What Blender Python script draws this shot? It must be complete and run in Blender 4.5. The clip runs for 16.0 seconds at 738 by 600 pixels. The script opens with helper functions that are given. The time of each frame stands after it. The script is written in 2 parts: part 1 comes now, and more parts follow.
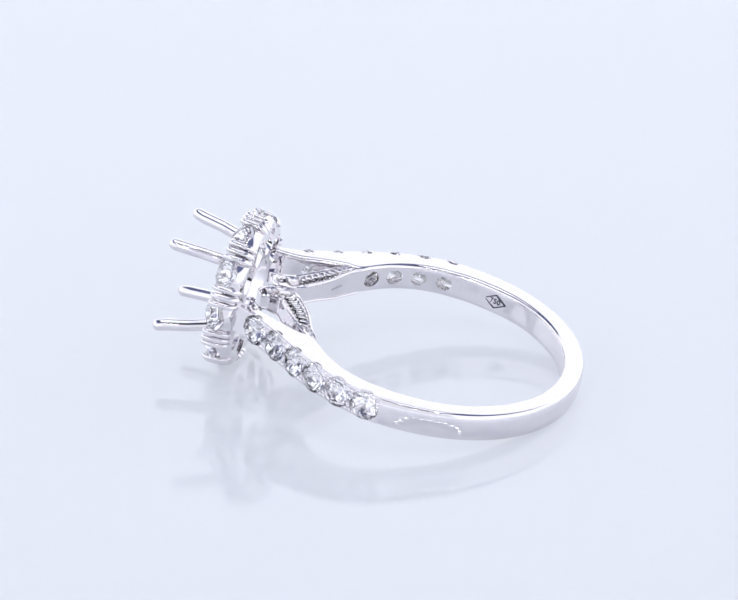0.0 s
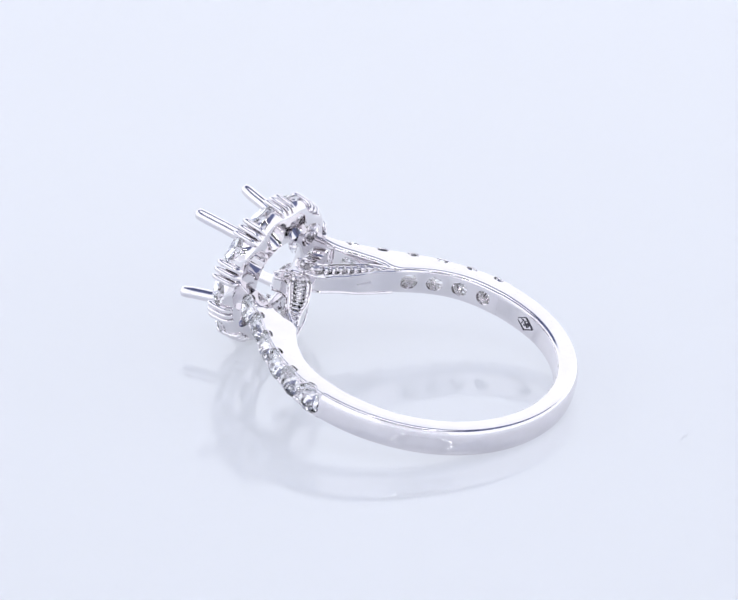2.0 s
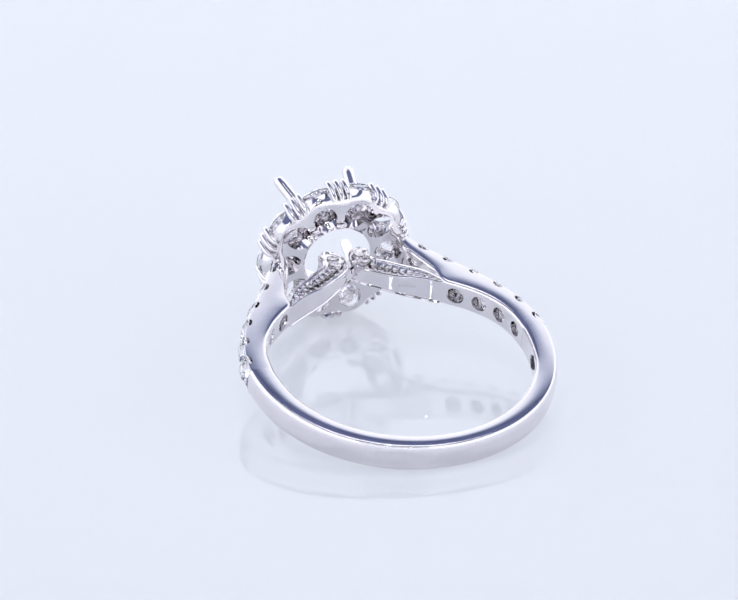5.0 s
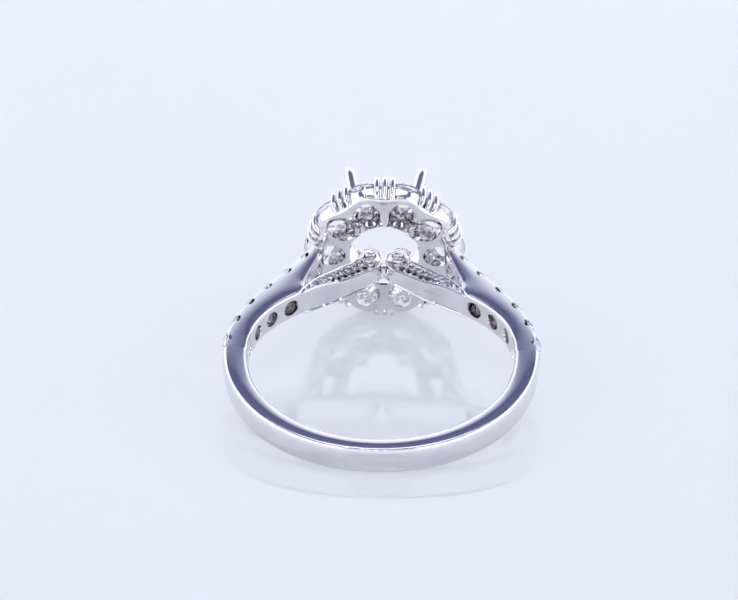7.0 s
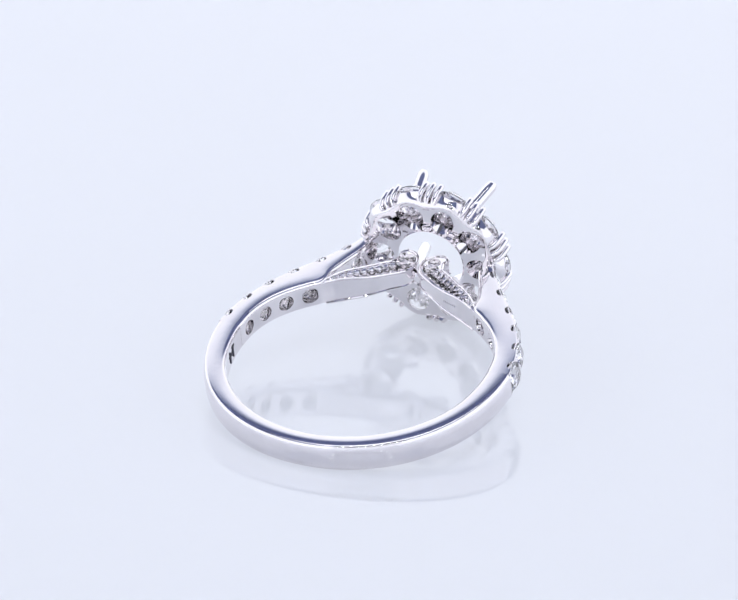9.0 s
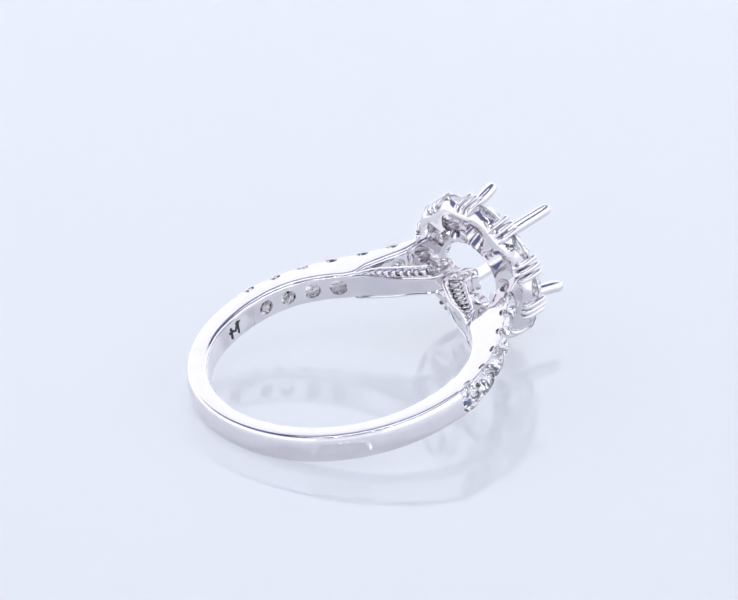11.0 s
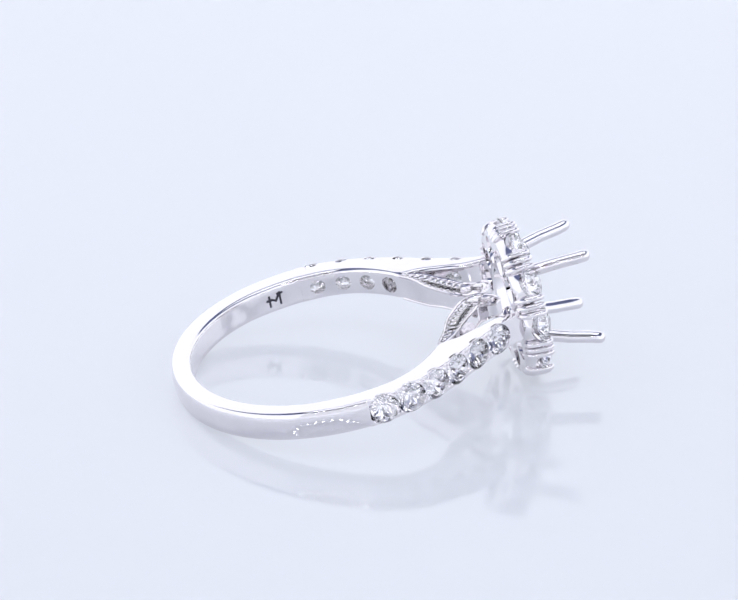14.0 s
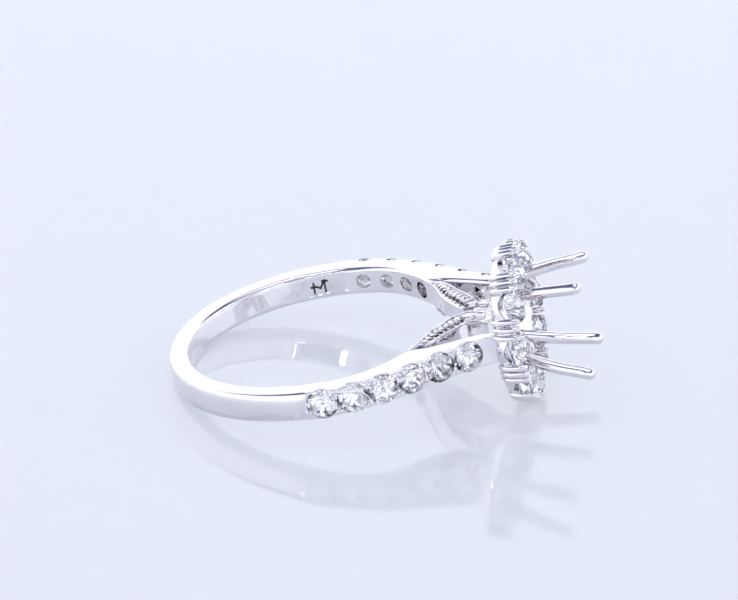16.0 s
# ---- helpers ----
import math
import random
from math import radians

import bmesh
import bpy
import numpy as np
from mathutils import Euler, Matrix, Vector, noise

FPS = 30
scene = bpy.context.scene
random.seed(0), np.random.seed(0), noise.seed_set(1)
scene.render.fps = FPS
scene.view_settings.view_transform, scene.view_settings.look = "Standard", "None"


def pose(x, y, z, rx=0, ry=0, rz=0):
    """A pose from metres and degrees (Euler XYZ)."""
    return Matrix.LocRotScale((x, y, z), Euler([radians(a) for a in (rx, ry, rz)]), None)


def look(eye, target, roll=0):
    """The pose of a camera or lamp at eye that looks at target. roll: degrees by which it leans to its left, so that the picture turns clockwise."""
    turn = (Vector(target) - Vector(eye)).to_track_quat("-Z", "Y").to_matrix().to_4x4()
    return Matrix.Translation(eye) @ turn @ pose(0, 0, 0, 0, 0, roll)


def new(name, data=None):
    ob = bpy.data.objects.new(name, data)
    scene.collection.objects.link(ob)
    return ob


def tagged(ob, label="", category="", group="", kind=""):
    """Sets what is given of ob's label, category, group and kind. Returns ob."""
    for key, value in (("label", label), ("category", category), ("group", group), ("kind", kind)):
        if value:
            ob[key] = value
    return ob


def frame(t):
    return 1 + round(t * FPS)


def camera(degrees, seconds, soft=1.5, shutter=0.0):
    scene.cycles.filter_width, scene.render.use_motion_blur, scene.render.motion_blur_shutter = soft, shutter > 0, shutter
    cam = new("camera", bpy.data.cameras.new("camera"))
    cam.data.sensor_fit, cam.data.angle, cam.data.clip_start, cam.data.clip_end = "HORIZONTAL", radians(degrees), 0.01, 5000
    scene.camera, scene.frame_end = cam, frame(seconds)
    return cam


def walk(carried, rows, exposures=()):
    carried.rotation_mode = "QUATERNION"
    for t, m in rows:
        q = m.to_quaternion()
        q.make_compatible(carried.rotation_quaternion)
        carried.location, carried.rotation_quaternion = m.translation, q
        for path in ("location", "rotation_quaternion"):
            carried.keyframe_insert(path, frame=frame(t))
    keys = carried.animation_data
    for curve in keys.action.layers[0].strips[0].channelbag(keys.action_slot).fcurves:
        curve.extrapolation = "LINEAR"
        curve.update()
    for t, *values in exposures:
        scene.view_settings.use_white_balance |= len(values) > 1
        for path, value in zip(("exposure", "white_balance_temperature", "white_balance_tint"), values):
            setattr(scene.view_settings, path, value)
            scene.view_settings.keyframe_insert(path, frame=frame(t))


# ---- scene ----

# ---------------------------------------------------------------- camera
cam = camera(8.0, 16.0, soft=1.65)
EYE, AIM = (0.0, -0.30624, 0.15363), (-0.00053, -0.00009, 0.00573)
walk(cam, [(0.0, look(EYE, AIM, 0.59)), (16.0, look(EYE, AIM, 0.59))])

# ---------------------------------------------------------------- light
WALL_GLOW = 1.14        # glow painted on the tent cloth, full strength low down
TABLE_GLOW = 0.46       # glow put into the disc's material to weaken the shadows on it
PANEL_GLOW = 0.5        # the overhead panel
LED_GLOW = 32.0         # each diode of the ring lamp
scene.view_settings.exposure = 0.0
world = bpy.data.worlds.new("world")
scene.world = world
world.use_nodes = True
world.node_tree.nodes["Background"].inputs["Color"].default_value = (0.30, 0.34, 0.45, 1)
world.node_tree.nodes["Background"].inputs["Strength"].default_value = 0.1

MM = 0.001


# ---------------------------------------------------------------- materials
def material(name, color, rough=0.5, metal=0.0, ior=1.5):
    m = bpy.data.materials.new(name)
    m.use_nodes = True
    b = m.node_tree.nodes["Principled BSDF"]
    b.inputs["Base Color"].default_value = (*color, 1)
    b.inputs["Roughness"].default_value = rough
    b.inputs["Metallic"].default_value = metal
    b.inputs["IOR"].default_value = ior
    return m


def grain(m, low, high, scale_fine, scale_broad, rough, bump=0.0, colors=None):
    """Variation at two scales: broad clouding and fine grain, in colour, gloss and relief."""
    nt = m.node_tree
    b = nt.nodes["Principled BSDF"]
    at = nt.nodes.new("ShaderNodeTexCoord")
    broad, fine = nt.nodes.new("ShaderNodeTexNoise"), nt.nodes.new("ShaderNodeTexNoise")
    broad.inputs["Scale"].default_value, fine.inputs["Scale"].default_value = scale_broad, scale_fine
    broad.inputs["Detail"].default_value, fine.inputs["Detail"].default_value = 4, 6
    nt.links.new(at.outputs["Object"], broad.inputs["Vector"])
    nt.links.new(at.outputs["Object"], fine.inputs["Vector"])
    mix = nt.nodes.new("ShaderNodeMath")
    mix.operation = "MULTIPLY_ADD"
    mix.inputs[1].default_value = 0.35
    nt.links.new(fine.outputs["Fac"], mix.inputs[0])
    nt.links.new(broad.outputs["Fac"], mix.inputs[2])
    if colors:
        ramp = nt.nodes.new("ShaderNodeValToRGB")
        ramp.color_ramp.elements[0].position, ramp.color_ramp.elements[1].position = low, high
        ramp.color_ramp.elements[0].color, ramp.color_ramp.elements[1].color = (*colors[0], 1), (*colors[1], 1)
        nt.links.new(mix.outputs[0], ramp.inputs["Fac"])
        nt.links.new(ramp.outputs["Color"], b.inputs["Base Color"])
    rr = nt.nodes.new("ShaderNodeMapRange")
    rr.inputs["From Min"].default_value, rr.inputs["From Max"].default_value = low, high
    rr.inputs["To Min"].default_value, rr.inputs["To Max"].default_value = rough
    nt.links.new(mix.outputs[0], rr.inputs["Value"])
    nt.links.new(rr.outputs["Result"], b.inputs["Roughness"])
    if bump:
        bp = nt.nodes.new("ShaderNodeBump")
        bp.inputs["Strength"].default_value = bump
        bp.inputs["Distance"].default_value = 0.00002
        nt.links.new(fine.outputs["Fac"], bp.inputs["Height"])
        nt.links.new(bp.outputs["Normal"], b.inputs["Normal"])
    return m


GOLD = grain(material("white_gold", (0.8, 0.77, 0.79), 0.05, 1.0), 0.4, 0.9, 2600, 420, (0.015, 0.055), 0.03,
             ((0.77, 0.745, 0.77), (0.82, 0.795, 0.815)))
SEAT = grain(material("white_gold_matte", (0.8, 0.8, 0.82), 0.25, 1.0), 0.4, 0.9, 5200, 900, (0.16, 0.32), 0.1,
             ((0.74, 0.735, 0.76), (0.84, 0.835, 0.85)))
MARK = grain(material("engraved_mark", (0.06, 0.06, 0.08), 0.55, 0.6), 0.4, 0.9, 9000, 1500, (0.45, 0.7), 0.1,
             ((0.05, 0.05, 0.07), (0.10, 0.10, 0.13)))
FAINT = material("faint_engraving", (0.62, 0.61, 0.65), 0.3, 1.0)
ACRYLIC = grain(material("white_acrylic", (0.78, 0.81, 0.86), 0.06, 0.0, 1.5), 0.4, 0.9, 900, 30, (0.03, 0.075), 0.0,
                ((0.66, 0.71, 0.80), (0.68, 0.73, 0.82)))
ACRYLIC_GLOW = grain(material("glowing_white_acrylic", (0.7, 0.75, 0.84), 0.03, 0.0, 1.74), 0.4, 0.9, 900, 30, (0.05, 0.09), 0.0,
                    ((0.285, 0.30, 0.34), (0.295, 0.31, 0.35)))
# No lamp stands below: the disc's own emission is added to soften shadows.
ACRYLIC_GLOW.node_tree.nodes["Principled BSDF"].inputs["Emission Color"].default_value = (0.845, 0.88, 0.97, 1)
ACRYLIC_GLOW.node_tree.nodes["Principled BSDF"].inputs["Emission Strength"].default_value = TABLE_GLOW
DUST = material("dust", (0.66, 0.68, 0.75), 0.9)
BLACK = grain(material("black_housing", (0.02, 0.02, 0.022), 0.5), 0.4, 0.9, 900, 60, (0.4, 0.6), 0.1)
DARK = grain(material("dark_grey_plastic", (0.07, 0.07, 0.08), 0.4), 0.4, 0.9, 900, 60, (0.35, 0.5), 0.05)
FELT = grain(material("grey_cloth", (0.16, 0.18, 0.27), 0.95), 0.4, 0.9, 700, 9, (0.85, 1.0), 0.1,
             ((0.13, 0.15, 0.27), (0.16, 0.18, 0.31)))


def glowing(name, color, strength):
    m = material(name, color, 0.9)
    b = m.node_tree.nodes["Principled BSDF"]
    b.inputs["Emission Color"].default_value = (*color, 1)
    b.inputs["Emission Strength"].default_value = strength
    return m


CLOTH = glowing("fading_glow_cloth", (0.97, 0.975, 1.0), WALL_GLOW)
# Dark blue base, so the painted fade can reach dark at the top.
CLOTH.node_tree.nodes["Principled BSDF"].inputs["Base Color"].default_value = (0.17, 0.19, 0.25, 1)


def fade_glow(m, strength):
    """Paints a glow into the cloth that dims and blues towards the top."""
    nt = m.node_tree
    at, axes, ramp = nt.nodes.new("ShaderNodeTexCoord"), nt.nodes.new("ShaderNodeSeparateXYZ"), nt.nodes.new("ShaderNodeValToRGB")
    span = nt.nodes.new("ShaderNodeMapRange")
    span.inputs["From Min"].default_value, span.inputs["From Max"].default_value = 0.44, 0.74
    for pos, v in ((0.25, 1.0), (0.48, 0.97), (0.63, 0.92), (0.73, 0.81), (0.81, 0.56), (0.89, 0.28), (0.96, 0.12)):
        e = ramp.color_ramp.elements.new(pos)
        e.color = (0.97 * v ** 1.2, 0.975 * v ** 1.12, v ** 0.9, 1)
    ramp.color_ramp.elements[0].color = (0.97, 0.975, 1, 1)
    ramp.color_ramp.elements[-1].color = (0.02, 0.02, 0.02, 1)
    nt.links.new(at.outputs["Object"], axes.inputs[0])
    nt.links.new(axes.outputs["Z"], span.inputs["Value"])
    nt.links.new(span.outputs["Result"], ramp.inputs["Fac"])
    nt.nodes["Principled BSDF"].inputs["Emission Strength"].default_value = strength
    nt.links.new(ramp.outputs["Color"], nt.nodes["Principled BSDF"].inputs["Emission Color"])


fade_glow(CLOTH, WALL_GLOW)
# Weaker painted glow for the front cloth, raised to brighten the stones.
FRONT = glowing("weaker_glow_cloth", (0.97, 0.975, 1.0), 0.7 * WALL_GLOW)
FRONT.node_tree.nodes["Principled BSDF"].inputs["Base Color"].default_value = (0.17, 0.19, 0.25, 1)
fade_glow(FRONT, 0.7 * WALL_GLOW)
PANEL = glowing("panel_diffuser", (0.98, 0.985, 1.0), PANEL_GLOW)
DIODE = glowing("diode", (0.96, 0.98, 1.0), LED_GLOW)


def diamond_material():
    m = bpy.data.materials.new("diamond")
    m.use_nodes = True
    nt = m.node_tree
    nt.nodes.clear()
    out, gl = nt.nodes.new("ShaderNodeOutputMaterial"), nt.nodes.new("ShaderNodeBsdfGlass")
    gl.inputs["IOR"].default_value, gl.inputs["Roughness"].default_value = 1.42, 0.0
    gl.inputs["Color"].default_value = (1.0, 1.0, 1.0, 1)
    nt.links.new(gl.outputs[0], out.inputs["Surface"])
    return m


DIAMOND = diamond_material()


def pavilion_material():
    """The lower facets, which throw all light back up through the crown."""
    m = bpy.data.materials.new("diamond_pavilion")
    m.use_nodes = True
    nt = m.node_tree
    nt.nodes.clear()
    out, gl = nt.nodes.new("ShaderNodeOutputMaterial"), nt.nodes.new("ShaderNodeBsdfGlossy")
    gl.inputs["Roughness"].default_value = 0.0
    gl.inputs["Color"].default_value = (0.955, 0.95, 0.97, 1)
    rf, mix = nt.nodes.new("ShaderNodeBsdfGlass"), nt.nodes.new("ShaderNodeMixShader")
    rf.inputs["IOR"].default_value, rf.inputs["Roughness"].default_value = 1.3, 0.0
    mix.inputs["Fac"].default_value = 0.3
    nt.links.new(gl.outputs[0], mix.inputs[1])
    nt.links.new(rf.outputs[0], mix.inputs[2])
    nt.links.new(mix.outputs[0], out.inputs["Surface"])
    return m


PAVILION = pavilion_material()


# ---------------------------------------------------------------- mesh helpers (in millimetres)
def mesh_of(bm, mat, name, smooth=True, angle=35):
    bmesh.ops.recalc_face_normals(bm, faces=bm.faces)
    me = bpy.data.meshes.new(name)
    bm.to_mesh(me)
    bm.free()
    me.transform(Matrix.Scale(MM, 4))
    me.materials.append(mat)
    finish(me, smooth, angle)
    return me


def finish(me, smooth, angle):
    me.shade_flat()
    if smooth:
        me.shade_smooth()
        me.set_sharp_from_angle(angle=radians(angle))


def part(name, bm, mat, parent, label="", smooth=True, angle=35):
    ob = new(name, mesh_of(bm, mat, name, smooth, angle))
    ob.parent = parent
    if label:
        tagged(ob, label)
    return ob


def piece(name, me, parent, m):
    """Another object on a shared mesh; m places it in the parent's space, in millimetres."""
    ob = new(name, me)
    ob.parent = parent
    loc, rot, size = m.decompose()
    ob.matrix_basis = Matrix.LocRotScale(loc * MM, rot, size)
    return ob


def loft(bm, rings, closed=False, caps=True):
    vs = [[bm.verts.new(p) for p in ring] for ring in rings]
    n = len(vs[0])
    pairs = list(zip(vs, vs[1:])) + ([(vs[-1], vs[0])] if closed else [])
    for a, b in pairs:
        for i in range(n):
            bm.faces.new((a[i], a[(i + 1) % n], b[(i + 1) % n], b[i]))
    if caps and not closed:
        bm.faces.new(vs[0][::-1])
        bm.faces.new(vs[-1])
    return vs


def spline(points, count):
    """Evenly spaced points along a smooth curve through the given ones."""
    p = [Vector(q) for q in points]
    p = [2 * p[0] - p[1]] + p + [2 * p[-1] - p[-2]]
    fine = []
    for i in range(1, len(p) - 2):
        for s in range(24):
            t = s / 24
            fine.append(0.5 * (2 * p[i] + (p[i + 1] - p[i - 1]) * t + (2 * p[i - 1] - 5 * p[i] + 4 * p[i + 1] - p[i + 2]) * t * t
                               + (3 * p[i] - p[i - 1] - 3 * p[i + 1] + p[i + 2]) * t ** 3))
    fine.append(p[-2])
    length = [0.0]
    for a, b in zip(fine, fine[1:]):
        length.append(length[-1] + (b - a).length)
    out = []
    for k in range(count):
        want, j = length[-1] * k / (count - 1), 0
        while j < len(fine) - 2 and length[j + 1] < want:
            j += 1
        f = (want - length[j]) / max(1e-9, length[j + 1] - length[j])
        out.append(fine[j].lerp(fine[j + 1], min(1, max(0, f))))
    return out


def tube(bm, path, radius, sides=10, flat=1.0):
    """A round bar along a path; radius is a number or one for each point."""
    radii = radius if isinstance(radius, (list, tuple)) else [radius] * len(path)
    rings, up = [], None
    for i, p in enumerate(path):
        d = (path[min(i + 1, len(path) - 1)] - path[max(i - 1, 0)]).normalized()
        if up is None:
            up = d.orthogonal().normalized()
        up = (up - d * up.dot(d)).normalized()
        side = d.cross(up)
        rings.append([p + radii[i] * (math.cos(a) * up + flat * math.sin(a) * side) for a in
                      [2 * math.pi * k / sides for k in range(sides)]])
    loft(bm, rings)


def lathe(bm, profile, m, sides=20):
    """A turned solid: (radius, height) pairs about the z of m, closed at both ends."""
    rings = [[m @ Vector((r * math.cos(a), r * math.sin(a), h)) for a in [2 * math.pi * k / sides for k in range(sides)]]
             for r, h in profile]
    loft(bm, rings)


def carved(me, cutters):
    """The mesh with the cutter meshes taken out of it."""
    a, b = new("body_blank", me), new("cutter_blank", cutters)
    mod = a.modifiers.new("cut", "BOOLEAN")
    mod.operation, mod.solver, mod.object, mod.use_self = "DIFFERENCE", "EXACT", b, True
    got = bpy.data.meshes.new_from_object(a.evaluated_get(bpy.context.evaluated_depsgraph_get()))
    bpy.data.objects.remove(a)
    bpy.data.objects.remove(b)
    return got


def evened(me, angle):
    """Smooth shading that follows the large faces, sharp edges kept."""
    finish(me, True, angle)
    a = new("shading_blank", me)
    mod = a.modifiers.new("even", "WEIGHTED_NORMAL")
    mod.keep_sharp, mod.weight = True, 80
    got = bpy.data.meshes.new_from_object(a.evaluated_get(bpy.context.evaluated_depsgraph_get()))
    bpy.data.objects.remove(a)
    return got


def facing(at, direction, spin=0.0):
    """A pose at a point with z along the direction."""
    return Matrix.Translation(at) @ Vector(direction).to_track_quat("Z", "Y").to_matrix().to_4x4() @ Matrix.Rotation(spin, 4, "Z")


def gem_mesh(name, r, depth=0.87):
    """A round brilliant: table, star and kite facets, girdle, pavilion; z is out of the table, the girdle at z = 0."""
    bm = bmesh.new()

    def ring(rad, z, n, off):
        return [bm.verts.new((rad * math.cos(2 * math.pi * (k + off) / n), rad * math.sin(2 * math.pi * (k + off) / n), z)) for k in range(n)]
    tab = ring(0.57 * r, 0.31 * r, 8, 0.0)
    star = ring(0.76 * r, 0.19 * r, 8, 0.5)
    up, low = ring(r, 0.03 * r, 16, 0.0), ring(r, -0.03 * r, 16, 0.0)
    mid = [bm.verts.new((q * r * math.cos(math.pi * k / 8), q * r * math.sin(math.pi * k / 8), -depth * (1 - q) * r * e))
           for k in range(16) for q, e in (((0.70, 1.22), (0.56, 0.82), (0.74, 0.90), (0.52, 1.12))[k % 4],)]
    pav = ring(0.24 * r, -(0.78 * depth) * r, 8, 0.5)
    tip = bm.verts.new((0, 0, -depth * r))
    bm.faces.new(tab)
    for k in range(8):
        n = (k + 1) % 8
        bm.faces.new((tab[k], star[k], tab[n]))
        bm.faces.new((tab[k], star[k - 1], up[2 * k]))
        bm.faces.new((tab[k], up[2 * k], star[k]))
        bm.faces.new((star[k], up[2 * k], up[2 * k + 1]))
        bm.faces.new((star[k], up[2 * k + 1], up[(2 * k + 2) % 16]))
        for i in (2 * k, 2 * k + 1):
            j = (i + 1) % 16
            bm.faces.new((low[i], mid[i], low[j]))
            bm.faces.new((mid[i], mid[j], low[j]))
            bm.faces.new((mid[i], pav[k], mid[j]))
        bm.faces.new((mid[2 * k], pav[k - 1], pav[k]))
        bm.faces.new((pav[k], pav[k - 1], tip))
    for k in range(16):
        bm.faces.new((up[k], low[k], low[(k + 1) % 16], up[(k + 1) % 16]))
    for f in bm.faces:
        f.material_index = 1 if f.calc_center_median().z < -0.04 * r else 0
    me = mesh_of(bm, DIAMOND, name, smooth=False)
    me.materials.append(PAVILION)
    return me


def bead_mesh(name, r, h, mat):
    bm = bmesh.new()
    lathe(bm, [(r, -h), (r, 0.0), (r * 0.92, 0.38 * r), (r * 0.7, 0.7 * r), (r * 0.38, 0.92 * r), (0.05 * r, r)], Matrix.Identity(4), 10)
    return mesh_of(bm, mat, name, angle=60)


# ---------------------------------------------------------------- setting: light tent and turntable
def slab(name, x0, x1, y0, y1, z0, z1, mat, label, category):
    bm = bmesh.new()
    bmesh.ops.create_cube(bm, size=1.0)
    for v in bm.verts:
        v.co = Vector(((x0, x1)[v.co.x > 0], (y0, y1)[v.co.y > 0], (z0, z1)[v.co.z > 0])) * 1000
    return tagged(new(name, mesh_of(bm, mat, name, smooth=False)), label, category, kind="structure")


HALF, TOP, FLOOR = 0.62, 0.74, -0.06
RISE, CREST = 0.60, 0.76
slab("wall_north", -HALF, HALF, HALF, HALF + 0.01, FLOOR, TOP, CLOTH, "photo tent cloth, its white glow painted to fade upwards", "tent wall")
slab("wall_south", -0.26, 0.26, -HALF - 0.01, -HALF, FLOOR, TOP, FRONT, "front cloth of the photo tent with a weaker painted glow", "tent wall")
slab("wall_south_1", 0.26, HALF, -HALF - 0.01, -HALF, FLOOR, TOP, CLOTH, "photo tent cloth, its white glow painted to fade upwards", "tent wall")
slab("wall_south_2", -HALF, -0.26, -HALF - 0.01, -HALF, FLOOR, TOP, CLOTH, "photo tent cloth, its white glow painted to fade upwards", "tent wall")
slab("wall_east", HALF, HALF + 0.01, -HALF, HALF, FLOOR, TOP, CLOTH, "photo tent cloth, its white glow painted to fade upwards", "tent wall")
slab("wall_west", -HALF - 0.01, -HALF, -HALF, HALF, FLOOR, TOP, CLOTH, "photo tent cloth, its white glow painted to fade upwards", "tent wall")
slab("ceiling", -RISE, RISE, -RISE, RISE, CREST, CREST + 0.01, FELT, "blue-grey cloth top of the photo tent", "tent top")
slab("floor", -HALF, HALF, -HALF, HALF, FLOOR - 0.01, FLOOR, ACRYLIC, "white acrylic floor of the photo tent", "floor")


def cove():
    """The sloping strip of unlit cloth between the walls and the top."""
    bm = bmesh.new()
    lo, hi, k = 1000 * HALF, 1000 * RISE, 10
    rings = [[Vector((sx * a, sy * a, z)) for a, z in ((lo, 1000 * TOP), (hi, 1000 * CREST), (hi, 1000 * CREST + k), (lo + k, 1000 * TOP))]
             for sx, sy in ((-1, -1), (1, -1), (1, 1), (-1, 1))]
    loft(bm, rings, closed=True)
    tagged(new("trim", mesh_of(bm, FELT, "trim", smooth=False)), "sloping blue-grey cloth edge of the photo tent", "tent edge", kind="structure")


cove()


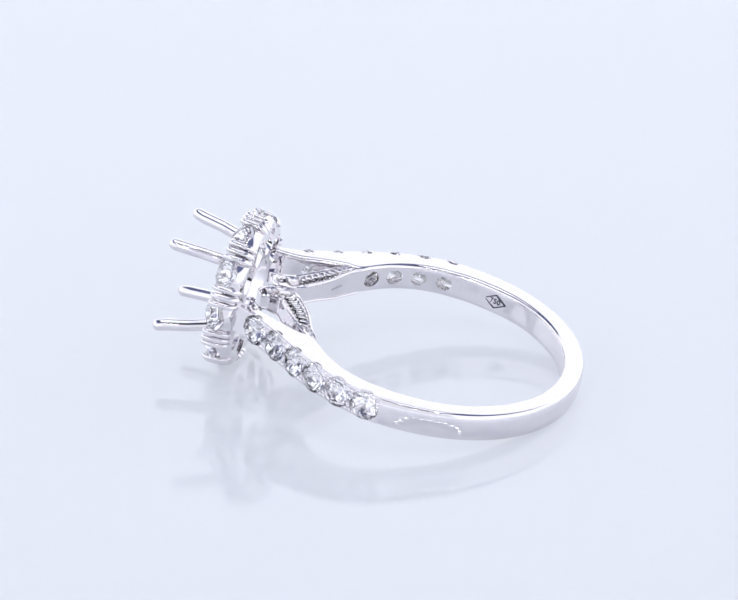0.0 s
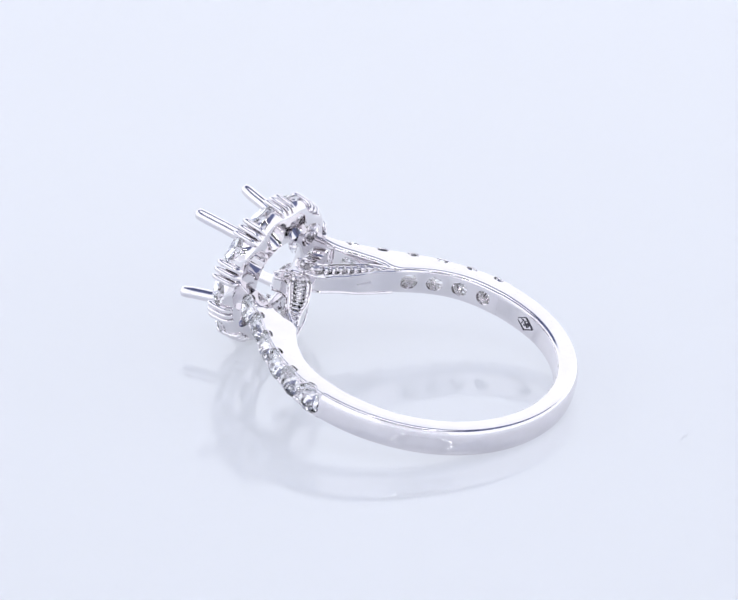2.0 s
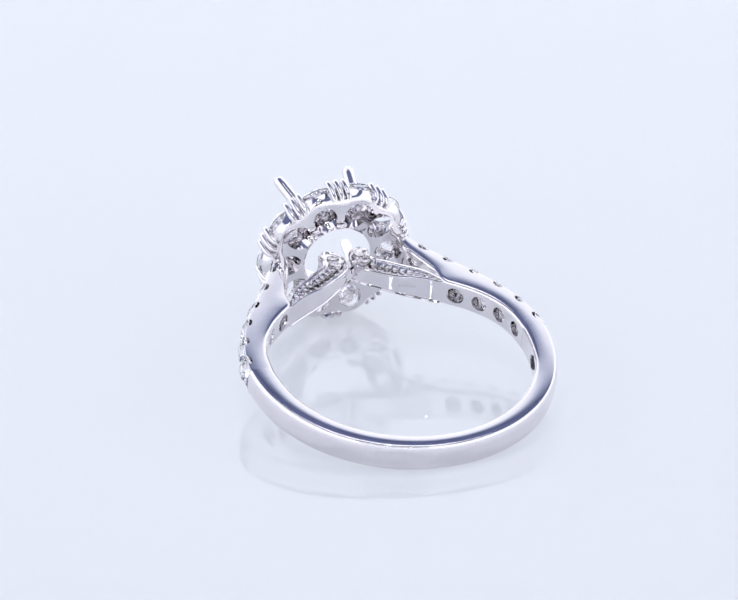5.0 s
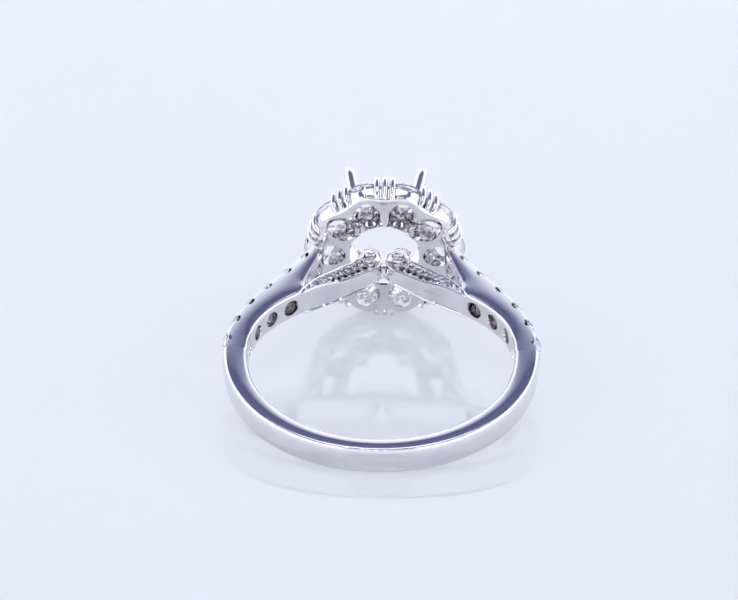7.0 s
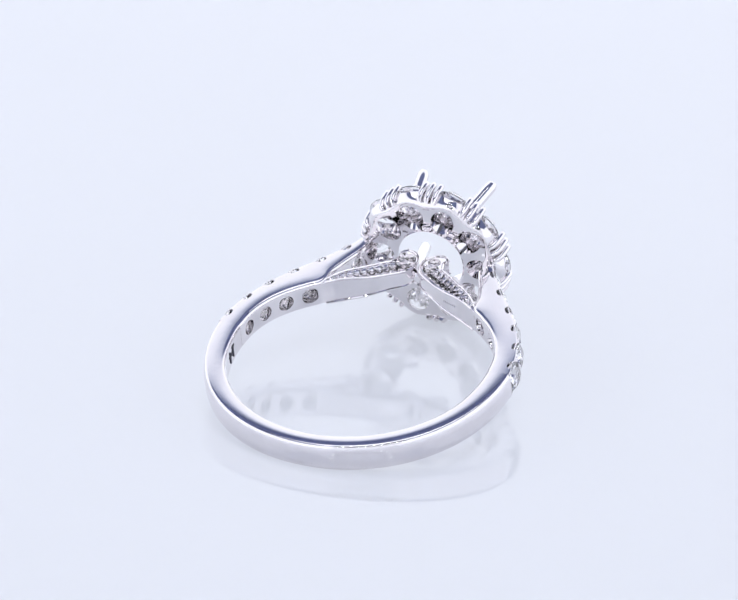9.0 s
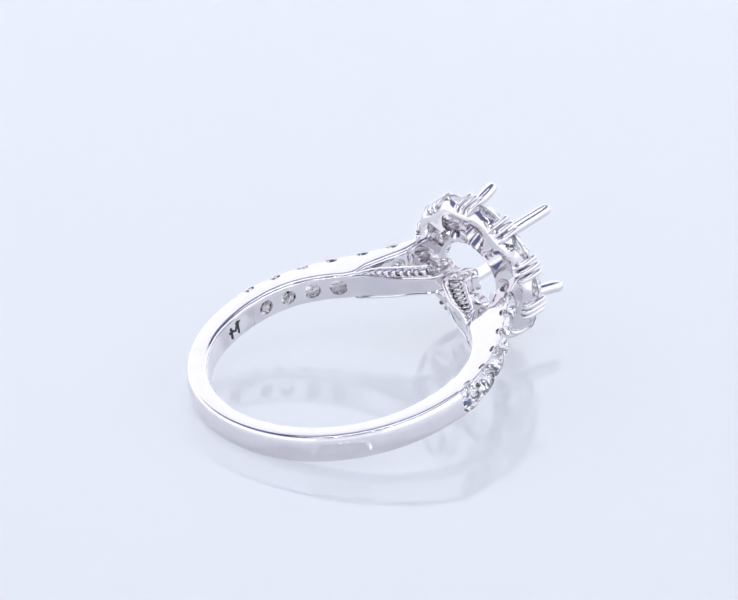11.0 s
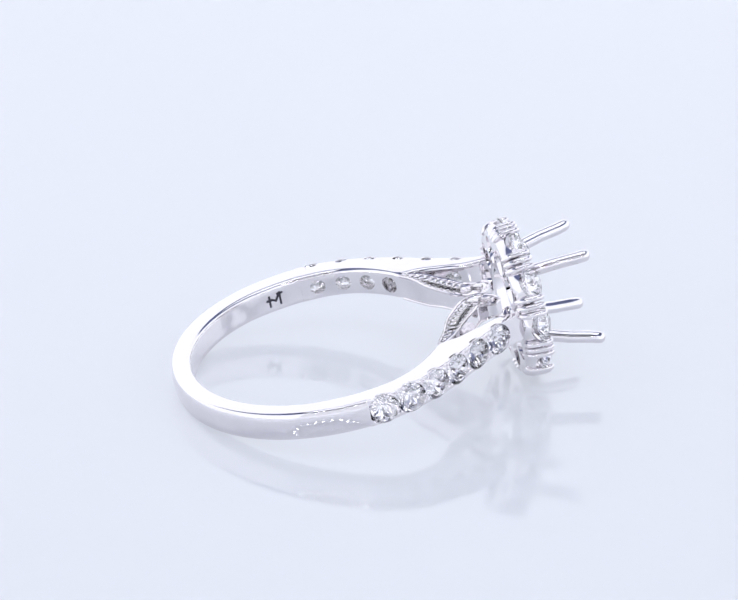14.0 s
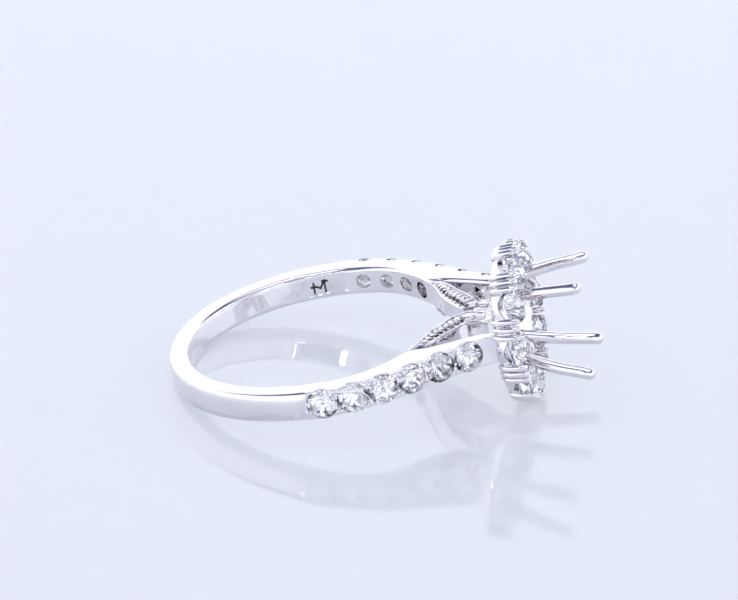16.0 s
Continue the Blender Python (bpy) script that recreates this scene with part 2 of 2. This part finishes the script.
def turntable():
    table = tagged(new("turntable"), "glossy white acrylic turntable with faint dust", "turntable")
    bm = bmesh.new()
    lathe(bm, [(149, -6), (150, -5), (150, -0.8), (149.7, -0.3), (149.2, 0.0)], Matrix.Identity(4), 96)
    part("disc", bm, ACRYLIC_GLOW, table, "glossy white acrylic disc with an added glow", angle=30)
    bm = bmesh.new()
    lathe(bm, [(95, -60), (95, -8), (90, -6)], Matrix.Identity(4), 64)
    part("base", bm, ACRYLIC, table, "white turntable foot")
    rng = random.Random(4)
    for cx, cy, n, sx, sy in ((21.1, -0.3, 40, 0.2, 1.1), (20.4, 0.9, 8, 0.3, 0.6), (3.5, -6.2, 5, 2.0, 1.5), (16.0, 9.0, 3, 4.0, 3.0)):
        for _ in range(n):
            bm = bmesh.new()
            r = rng.uniform(0.012, 0.035)
            bmesh.ops.create_icosphere(bm, subdivisions=1, radius=r)
            for v in bm.verts:
                v.co = Vector((v.co.x * rng.uniform(0.8, 1.6), v.co.y, max(v.co.z, -0.2 * r) * 0.5))
            bmesh.ops.translate(bm, verts=bm.verts, vec=(rng.gauss(cx, sx), rng.gauss(cy, sy), 0.006))
            part("dust_speck", bm, DUST, table)
    return table


def light_panel():
    """The square diffuser that hangs under the top of the tent."""
    panel = tagged(new("light_panel"), "square white light panel with a black border added for reflections", "light panel")
    # Unseen black border, added so the metal mirrors dark lines around the panel.
    bm = bmesh.new()
    rings = [[Vector((sx * a, sy * a, z)) for a, z in ((300, 0), (345, 0), (345, 18), (300, 18))] for sx, sy in ((-1, -1), (1, -1), (1, 1), (-1, 1))]
    loft(bm, rings, closed=True)
    part("frame", bm, BLACK, panel, smooth=False)
    bm = bmesh.new()
    bmesh.ops.create_cube(bm, size=1.0)
    for v in bm.verts:
        v.co = Vector((v.co.x * 599, v.co.y * 599, 9 + v.co.z * 12))
    part("diffuser", bm, PANEL, panel, "glowing white diffuser", smooth=False)
    panel.matrix_basis = Matrix.Translation((0, 0.0, CREST - 0.018))
    return panel


def ring_lamp():
    """The round lamp above the lens whose diodes glint in the metal."""
    lamp = tagged(new("ring_lamp"), "dark grey round lamp with a circle of small white diodes", "lamp")
    bm = bmesh.new()
    prof = [(76, -6), (146, -6), (148, 0), (146, 10), (76, 10)]
    n = 56
    rings = [[Vector((r * math.cos(2 * math.pi * k / n), r * math.sin(2 * math.pi * k / n), h)) for r, h in prof] for k in range(n)]
    loft(bm, rings, closed=True)
    part("housing", bm, DARK, lamp, angle=30)
    bm = bmesh.new()
    lathe(bm, [(5.2, -1.0), (5.2, 1.0), (4.0, 2.2), (0.5, 3.0)], Matrix.Identity(4), 12)
    me = mesh_of(bm, DIODE, "diode")
    for k in range(22):
        a = 2 * math.pi * k / 22
        piece("diode", me, lamp, Matrix.Translation((126 * math.cos(a), 126 * math.sin(a), -7)) @ Matrix.Rotation(math.pi, 4, "X"))
    bm = bmesh.new()
    tube(bm, spline([(0, 130, 6), (0, 170, 30), (0, 225, 90), (0, 345, 305)], 20), 6.0, 12)
    part("arm", bm, BLACK, lamp, "bent black arm")
    lamp.matrix_basis = Matrix.Translation((0, -0.292, 0.272)) @ (Vector((0, -0.292, 0.272))).to_track_quat("Z", "Y").to_matrix().to_4x4()
    return lamp


# ---------------------------------------------------------------- the ring: x to the head, z along the finger hole
HW = 0.95                                   # half the width of the band
IN_C, IN_R, OUT_C, OUT_R = -0.55, 8.55, 0.1, 10.18


def band_profile(inner, outer, domed=False, edge=0.15, soft=0.28):
    """Cross-section between an inner and an outer point: softly rounded inside, crisp or domed outside, the flanks slightly full."""
    d = outer - inner
    t = d.length
    d.normalize()
    half = []                               # outer face and its edge, from the middle up
    if domed:
        x, z, n = t, 0.0, 9
        for k in range(n + 1):
            s = 0.9 * k / n
            half.append((x, z))
            x -= math.tan(radians(13 * s + 24 * s ** 3)) * HW * 0.9 / n
            z += HW * 0.9 / n
        x, z, r, a0 = half[-1][0], half[-1][1], 0.185, 28
        for a in (42, 56, 70, 83):
            half.append((x - r * (math.cos(radians(a0)) - math.cos(radians(a))), z + r * (math.sin(radians(a)) - math.sin(radians(a0)))))
    else:
        half = [(t, 0.0), (t, HW - edge - 0.06)] + [(t - edge + edge * math.cos(radians(18 * k)), HW - edge + edge * math.sin(radians(18 * k))) for k in range(6)]
    x1, z1 = half[-1]
    flank = [(soft + (x1 - soft) * f, z1 + (HW - z1) * (1 - f) + 0.014 * 4 * f * (1 - f)) for f in (0.93, 0.8, 0.65, 0.5, 0.35, 0.2, 0.07)]
    turn = [(soft - soft * math.sin(radians(a)), HW - soft + soft * math.cos(radians(a))) for a in (0, 15, 30, 45, 60, 75, 87)]
    up = half + flank + turn + [(0.004, (HW - soft) * 0.7), (0.0, (HW - soft) * 0.3)]
    prof = up + [(x, -z) for x, z in reversed(up[1:])]
    return [inner + d * x + Vector((0, 0, z)) for x, z in prof]


SHOULDER_IN = [(0, 8.54), (1.6, 8.36), (3.1, 7.85), (4.4, 6.98), (5.45, 5.92), (5.88, 5.40), (6.45, 5.12), (7.3, 5.08), (8.7, 4.6), (10.2, 4.05), (11.9, 3.9)]
SHOULDER_OUT = [(0.1, 10.18), (2.25, 9.82), (4.36, 9.05), (6.16, 8.04), (7.86, 6.81), (9.36, 5.80), (10.65, 5.03), (11.6, 4.66), (12.4, 4.5)]
HOLES = {5: (1.1, 8.5), 4: (2.75, 8.0), 3: (4.2, 7.2), 2: (5.45, 6.0)}


def shank(ring):
    bm = bmesh.new()
    rings = []
    for k in range(81):
        a = radians(90 + 180 * k / 80)
        c, s = math.cos(a), math.sin(a)
        rings.append(band_profile(Vector((IN_C * min(1, -3 * c) + IN_R * c, IN_R * s, 0)), Vector((OUT_C + (OUT_R - 0.37 * c) * c, OUT_R * s, 0)) * (1 + 0.014 * math.sin(2 * a) ** 2), domed=True))
    loft(bm, rings)
    ob = new("shank", evened(mesh_of(bm, GOLD, "shank"), 40))
    ob.parent = ring
    return tagged(ob, "polished plain white gold band")


def shoulder(ring, side):
    flip = Matrix.Diagonal((1, side, 1, 1))
    ins, outs = spline([(*p, 0) for p in SHOULDER_IN], 60), spline([(*p, 0) for p in SHOULDER_OUT], 60)
    bm = bmesh.new()
    rings = []
    for a, b in zip(ins, outs):
        sunk = b + (a - b).normalized() * 0.10          # the channel that the stones sit in
        rings.append([flip @ v for v in band_profile(a, sunk, edge=0.06)])
    loft(bm, rings)
    me = mesh_of(bm, GOLD, "shoulder")
    line = spline([(*p, 0) for p in SHOULDER_OUT], 240)
    length = sum((b - a).length for a, b in zip(line, line[1:]))

    def along(s):
        i = min(238, max(1, round(239 * s / length)))
        t = (line[i + 1] - line[i - 1]).normalized()
        return line[i], Vector((-t.y, t.x, 0))
    cut, stones = bmesh.new(), []
    for k in range(6):
        at, out = along((1.06 if side > 0 else 0.95) + 2.03 * (5 - k))
        at = at - out * 0.17
        axis = out
        if k in HOLES:
            axis = (at - Vector((*HOLES[k], 0))).normalized()
        at, axis = flip @ at, flip @ axis
        stones.append((at, axis))
        m = facing(at, axis)
        lathe(cut, [(0.64, -2.6), (0.50, -1.35), (0.54, -0.86), (1.012, -0.20), (1.012, 0.6)], m, 28)
    body = carved(me, mesh_of(cut, SEAT, "seat"))
    ob = new("shoulder", evened(body, 40))
    ob.parent = ring
    tagged(ob, "tapering shoulder set with six round diamonds")
    for n, (at, axis) in enumerate(stones):
        piece("diamond", GEM, ob, facing(at + axis * 0.04, axis, 0.3 * n))
        side_way = axis.cross(Vector((0, 0, 1))).normalized()
        for sz in (1, -1):
            arc = [at + 1.01 * (math.sin(radians(a)) * side_way + sz * math.cos(radians(a)) * Vector((0, 0, 1))) - axis * 0.03 for a in range(-50, 51, 10)]
            bm = bmesh.new()
            tube(bm, arc, [0.02] + [0.05] * 9 + [0.02], 7)
            part("scalloped_rim", bm, GOLD, ob, angle=60)
    for k in range(1, 6):
        at, out = along((0.045 if side > 0 else -0.065) + 2.03 * k)
        for z in (-0.66, 0.66):
            for dx in (-0.14, 0.14):
                t = Vector((out.y, -out.x, 0))
                p = flip @ (at - out * 0.12 + t * dx + Vector((0, 0, z)))
                piece("bead", BEAD, ob, facing(p, flip @ out))
    return ob


BRIDGE = [(5.83, 5.60), (6.25, 5.14), (6.79, 4.56), (7.28, 3.90), (7.80, 2.98), (8.45, 2.05), (9.15, 1.17), (9.85, 0.88), (10.5, 1.02), (11.0, 1.5)]
BRIDGE_W = [0.06, 0.20, 0.37, 0.52, 0.62, 0.68, 0.70, 0.76, 0.66, 0.28]
BRIDGE_Z = [0.86, 0.93, 0.98, 0.98, 0.96, 0.95, 0.93, 0.88, 0.82, 0.74]
BRIDGE_LOW = [-0.80, -0.86, -0.82, -0.70, -0.54, -0.40, -0.36, -0.36, -0.36, -0.36]


def bridge(ring, side):
    """The inner arm that curls up under the head, pave-set on both flat sides."""
    flip = Matrix.Diagonal((1, side, 1, 1))
    n = 48
    mid = spline([(*p, 0) for p in BRIDGE], n)
    wid = [v.x for v in spline([(w, 10 * i, 0) for i, w in enumerate(BRIDGE_W)], n)]
    top = [v.x for v in spline([(w, 10 * i, 0) for i, w in enumerate(BRIDGE_Z)], n)]
    low = [v.x for v in spline([(w, 10 * i, 0) for i, w in enumerate(BRIDGE_LOW)], n)]        # the lower edge sweeps up towards the middle
    left, right, rings = [], [], []
    for i, p in enumerate(mid):
        d = (mid[min(i + 1, n - 1)] - mid[max(i - 1, 0)]).normalized()
        s = Vector((-d.y, d.x, 0))
        left.append(p + s * wid[i])
        right.append(p - s * wid[i])
        w, h = wid[i], top[i] - 0.10
        e = 0.16 if w > 0.22 else 0.05
        quad = [(w - e + e * math.cos(radians(a)), h - e + e * math.sin(radians(a))) for a in (0, 30, 60, 90)]
        up = [(w, 0.0), (w, h - e - 0.04)] + quad + [(w - e - 0.02, h)]
        up = up + [(-x, z) for x, z in reversed(up)]
        prof = up + [(x, -z) for x, z in reversed(up[1:-1])]
        rings.append([flip @ (p + s * a + Vector((0, 0, z if z >= 0 else z * -low[i] / h))) for a, z in prof])
    bm = bmesh.new()
    loft(bm, rings)
    ob = part("bridge", bm, GOLD, ring, "curled inner arm with a pave-set face", angle=50)
    for sz in (1, -1):
        level = [t - 0.11 if sz > 0 else b + 0.01 for t, b in zip(top, low)]
        bm = bmesh.new()
        around = [flip @ (q + Vector((0, 0, level[i]))) for i, q in list(enumerate(left))[3:]]
        around += [flip @ (q + Vector((0, 0, level[i]))) for i, q in reversed(list(enumerate(right))[3:])]
        tube(bm, around, 0.085, 8)
        part("rim", bm, GOLD, ob)
        up = Vector((0, 0, sz))
        for i in (5, 8, 11, 14, 17, 20, 23, 26, 29, 32, 36, 41):
            z = level[i] + sz * 0.04
            r = 0.52 if i == 36 else min(0.42, wid[i] * 0.64)
            piece("pave_diamond", PAVE, ob, facing(flip @ (mid[i] + Vector((0, 0, z))), up, i * 0.7) @ Matrix.Scale(r / 0.36, 4))
            j = i + 1
            if j < 34:
                for e in (-0.66, 0.66):
                    q = flip @ (mid[j].lerp(left[j], e) + Vector((0, 0, z)))
                    piece("bead", PAVEBEAD, ob, facing(q, up))
    return ob


HEAD_X0, HEAD_X1 = 11.6, 12.8


def halo(ring):
    """The open head: scalloped collar, ten round diamonds, triple ribs between them."""
    bm = bmesh.new()
    n = 120
    rings = []
    for k in range(n):
        a = 2 * math.pi * k / n
        lobe = math.cos(5 * a) ** 2
        top = HEAD_X1 - 0.68 * lobe
        prof = [(2.28, HEAD_X0 + 0.10), (2.40, HEAD_X0), (4.34 + 0.30 * lobe, HEAD_X0), (4.54 + 0.30 * lobe, HEAD_X0 + 0.10),
                (4.74 + 0.28 * lobe, HEAD_X0 + 0.35), (4.82 + 0.30 * lobe, top), (4.72 + 0.30 * lobe, top + 0.06), (3.2, HEAD_X1), (2.9, HEAD_X1 - 0.2),
                (2.45, HEAD_X0 + 0.5)]
        rings.append([Vector((x, r * math.cos(a), r * math.sin(a))) for r, x in prof])
    loft(bm, rings, closed=True)
    me = mesh_of(bm, GOLD, "halo")
    cut, places = bmesh.new(), []
    for k in range(10):
        a = 2 * math.pi * k / 10
        y, z = math.cos(a), math.sin(a)
        low, high = Vector((HEAD_X0, 3.5 * y, 3.5 * z)), Vector((HEAD_X1 + 0.30, 4.40 * y, 4.40 * z))
        d = (high - low).normalized()
        places.append((high, d))
        lathe(cut, [(0.84, -2.6), (0.76, -1.3), (0.74, -0.8), (1.07, -0.22), (1.07, 0.6)], facing(high, d), 28)
    body = carved(me, mesh_of(cut, SEAT, "seat"))
    ob = new("halo", evened(body, 35))
    ob.parent = ring
    ob.matrix_basis = Matrix.Translation((0, 0, -0.28 * MM))
    tagged(ob, "scalloped white gold halo with ten round diamonds")
    for n, (at, d) in enumerate(places):
        piece("halo_diamond", HALOGEM, ob, facing(at, d, 0.21 * n))
    for k in range(10):
        a = 2 * math.pi * (k + 0.5) / 10
        for j in (-1, 0, 1):
            b = a + j * 0.102
            rad = Vector((0, math.cos(b), math.sin(b)))
            ax = Vector((1, 0, 0))
            bm = bmesh.new()
            path = [ax * (HEAD_X0 + 0.04) + rad * 4.64, ax * (HEAD_X0 + 0.22) + rad * 4.88, ax * (HEAD_X0 + 0.6) + rad * 5.0, ax * 12.95 + rad * 5.06,
                    ax * 13.20 + rad * 5.06, ax * 13.34 + rad * 5.0, ax * 13.42 + rad * 4.90]
            tube(bm, path, [0.15, 0.20, 0.215, 0.215, 0.21, 0.17, 0.07], 10)
            part("rib", bm, GOLD, ob, angle=60)
    return ob


def prong(ring, base, tip):
    base, tip = Vector(base), Vector(tip)
    d = (tip - base).normalized()
    bend = Vector((0, base.y, base.z)).normalized() * 0.10
    path = [base, base.lerp(tip, 0.3) + bend, base.lerp(tip, 0.6) + bend, base.lerp(tip, 0.85), tip - d * 0.22, tip - d * 0.02, tip + d * 0.1, tip + d * 0.15]
    bm = bmesh.new()
    tube(bm, path, [0.43, 0.42, 0.41, 0.41, 0.40, 0.34, 0.20, 0.04], 16)
    return part("prong", bm, GOLD, ring, "long upright prong of white gold", angle=60)


def bars(bm, m, strokes, width, lift=0.0):
    """Flat engraved strokes between points of a small plane."""
    for (x0, y0), (x1, y1) in strokes:
        a, b = Vector((x0, y0, 0)), Vector((x1, y1, 0))
        d = (b - a).normalized()
        s = Vector((-d.y, d.x, 0)) * width / 2
        a, b = a - d * width * 0.4, b + d * width * 0.4
        lo = [m @ (p + Vector((0, 0, -0.05))) for p in (a - s, b - s, b + s, a + s)]
        hi = [m @ (p + Vector((0, 0, lift))) for p in (a - s, b - s, b + s, a + s)]
        loft(bm, [lo, hi])


def inner_plane(angle):
    """A plane on the inside of the band, x to the reader's right, y to +z of the ring, z to the hole."""
    a = radians(angle)
    c, s = math.cos(a), math.sin(a)
    at = Vector((IN_C * min(1, max(0, -3 * c)) + IN_R * c, IN_R * s, 0))
    x, y, z = Vector((s, -c, 0)), Vector((0, 0, 1)), Vector((-c, -s, 0))
    return Matrix.Translation(at) @ Matrix((x, y, z)).transposed().to_4x4()


def hallmarks(band, arm):
    m = inner_plane(255.7)
    bm = bmesh.new()
    bars(bm, m, [((-0.78, 0), (0, 0.48)), ((0, 0.48), (0.78, 0)), ((0.78, 0), (0, -0.48)), ((0, -0.48), (-0.78, 0))], 0.06, 0.05)
    part("hallmark_outline", bm, MARK, band, smooth=False)
    curve = bpy.data.curves.new("fineness_mark", "FONT")
    curve.body, curve.size, curve.align_x, curve.align_y, curve.extrude = "750", 0.52, "CENTER", "CENTER", 0.045
    text = new("text_blank", curve)
    me = bpy.data.meshes.new_from_object(text.evaluated_get(bpy.context.evaluated_depsgraph_get()))
    bpy.data.objects.remove(text)
    me.transform(Matrix.Scale(MM, 4) @ m)
    me.materials.clear()
    me.materials.append(MARK)
    ob = new("fineness_mark", me)
    ob.parent = band
    m = inner_plane(100.5)
    bm = bmesh.new()
    bars(bm, m, [((-0.38, -0.42), (-0.38, 0.28)), ((-0.55, 0.02), (-0.2, 0.02)), ((-0.2, 0.02), (0.05, -0.12)), ((0.05, -0.12), (0.36, 0.4)), ((0.36, 0.4), (0.36, -0.42)),
                 ((0.2, 0.34), (0.56, 0.34))], 0.13, 0.05)
    part("maker_mark", bm, MARK, band, smooth=False)
    # worn, unreadable stamp: plain bars
    a, b = Vector((6.89, -3.58, 0.15)), Vector((7.215, -2.77, 0.15))
    x = (b - a).normalized()
    z = Vector((-x.y, x.x, 0)) * (1 if x.x * a.y < 0 else -1)
    if z.dot(Vector((-a.x, -a.y, 0))) < 0:
        z = -z
    y = z.cross(x)
    m = Matrix.Translation((a + b) / 2) @ Matrix((x, y, z)).transposed().to_4x4()
    bm = bmesh.new()
    bars(bm, m, [((-0.48 + 0.16 * k, -0.05), (-0.48 + 0.16 * k, 0.05)) for k in range(7)], 0.07, 0.02)
    part("worn_stamp", bm, FAINT, arm, smooth=False)


def engagement_ring():
    ring = tagged(new("ring"), "white gold halo ring with diamonds and an empty four-prong head", "ring")
    band = shank(ring)
    arms = []  # shoulder and bridge of each side
    for side in (1, -1):
        arms.append(shoulder(ring, side))
        arms.append(bridge(ring, side))
    halo(ring)
    for y in (1, -1):
        prong(ring, (12.0, 1.45 * y, 2.0), (17.15, 2.45 * y, 2.62))
        prong(ring, (12.0, 1.45 * y, -2.0), (17.1, 2.70 * y, -3.42))
    bm = bmesh.new()
    tube(bm, spline([(9.55, -0.8, -0.2), (9.75, 0, -0.2), (9.55, 0.8, -0.2)], 9), 0.42, 10)
    part("cross_bar", bm, GOLD, ring)
    hallmarks(band, arms[-1])
    return ring


GEM = gem_mesh("diamond", 0.99)
HALOGEM = gem_mesh("halo_diamond", 1.07, 1.0)
PAVE = gem_mesh("pave_diamond", 0.36)
BEAD = bead_mesh("bead", 0.16, 0.4, GOLD)
PAVEBEAD = bead_mesh("pave_bead", 0.085, 0.1, GOLD)

TABLE = turntable()
LAMP = ring_lamp()
light_panel()
RING = engagement_ring()

# the ring as it lies at the start: on the lower rim of its head and the lower edge of its band
REST = Matrix(((-0.94110, -0.28142, 0.18742, 0.003058),
               (0.27475, -0.95956, -0.06121, -0.000553),
               (0.19707, -0.00612, 0.98037, 0.002877),
               (0, 0, 0, 1)))
TURN = [10.6 * t + 0.006 * t * t for t in range(17)]


def motions():
    """The turntable turns steadily under the still camera and carries the ring."""
    walk(TABLE, [(t, pose(0, 0, 0, 0, 0, -a)) for t, a in enumerate(TURN)])
    walk(RING, [(t, pose(0, 0, 0, 0, 0, -a) @ REST) for t, a in enumerate(TURN)])


motions()
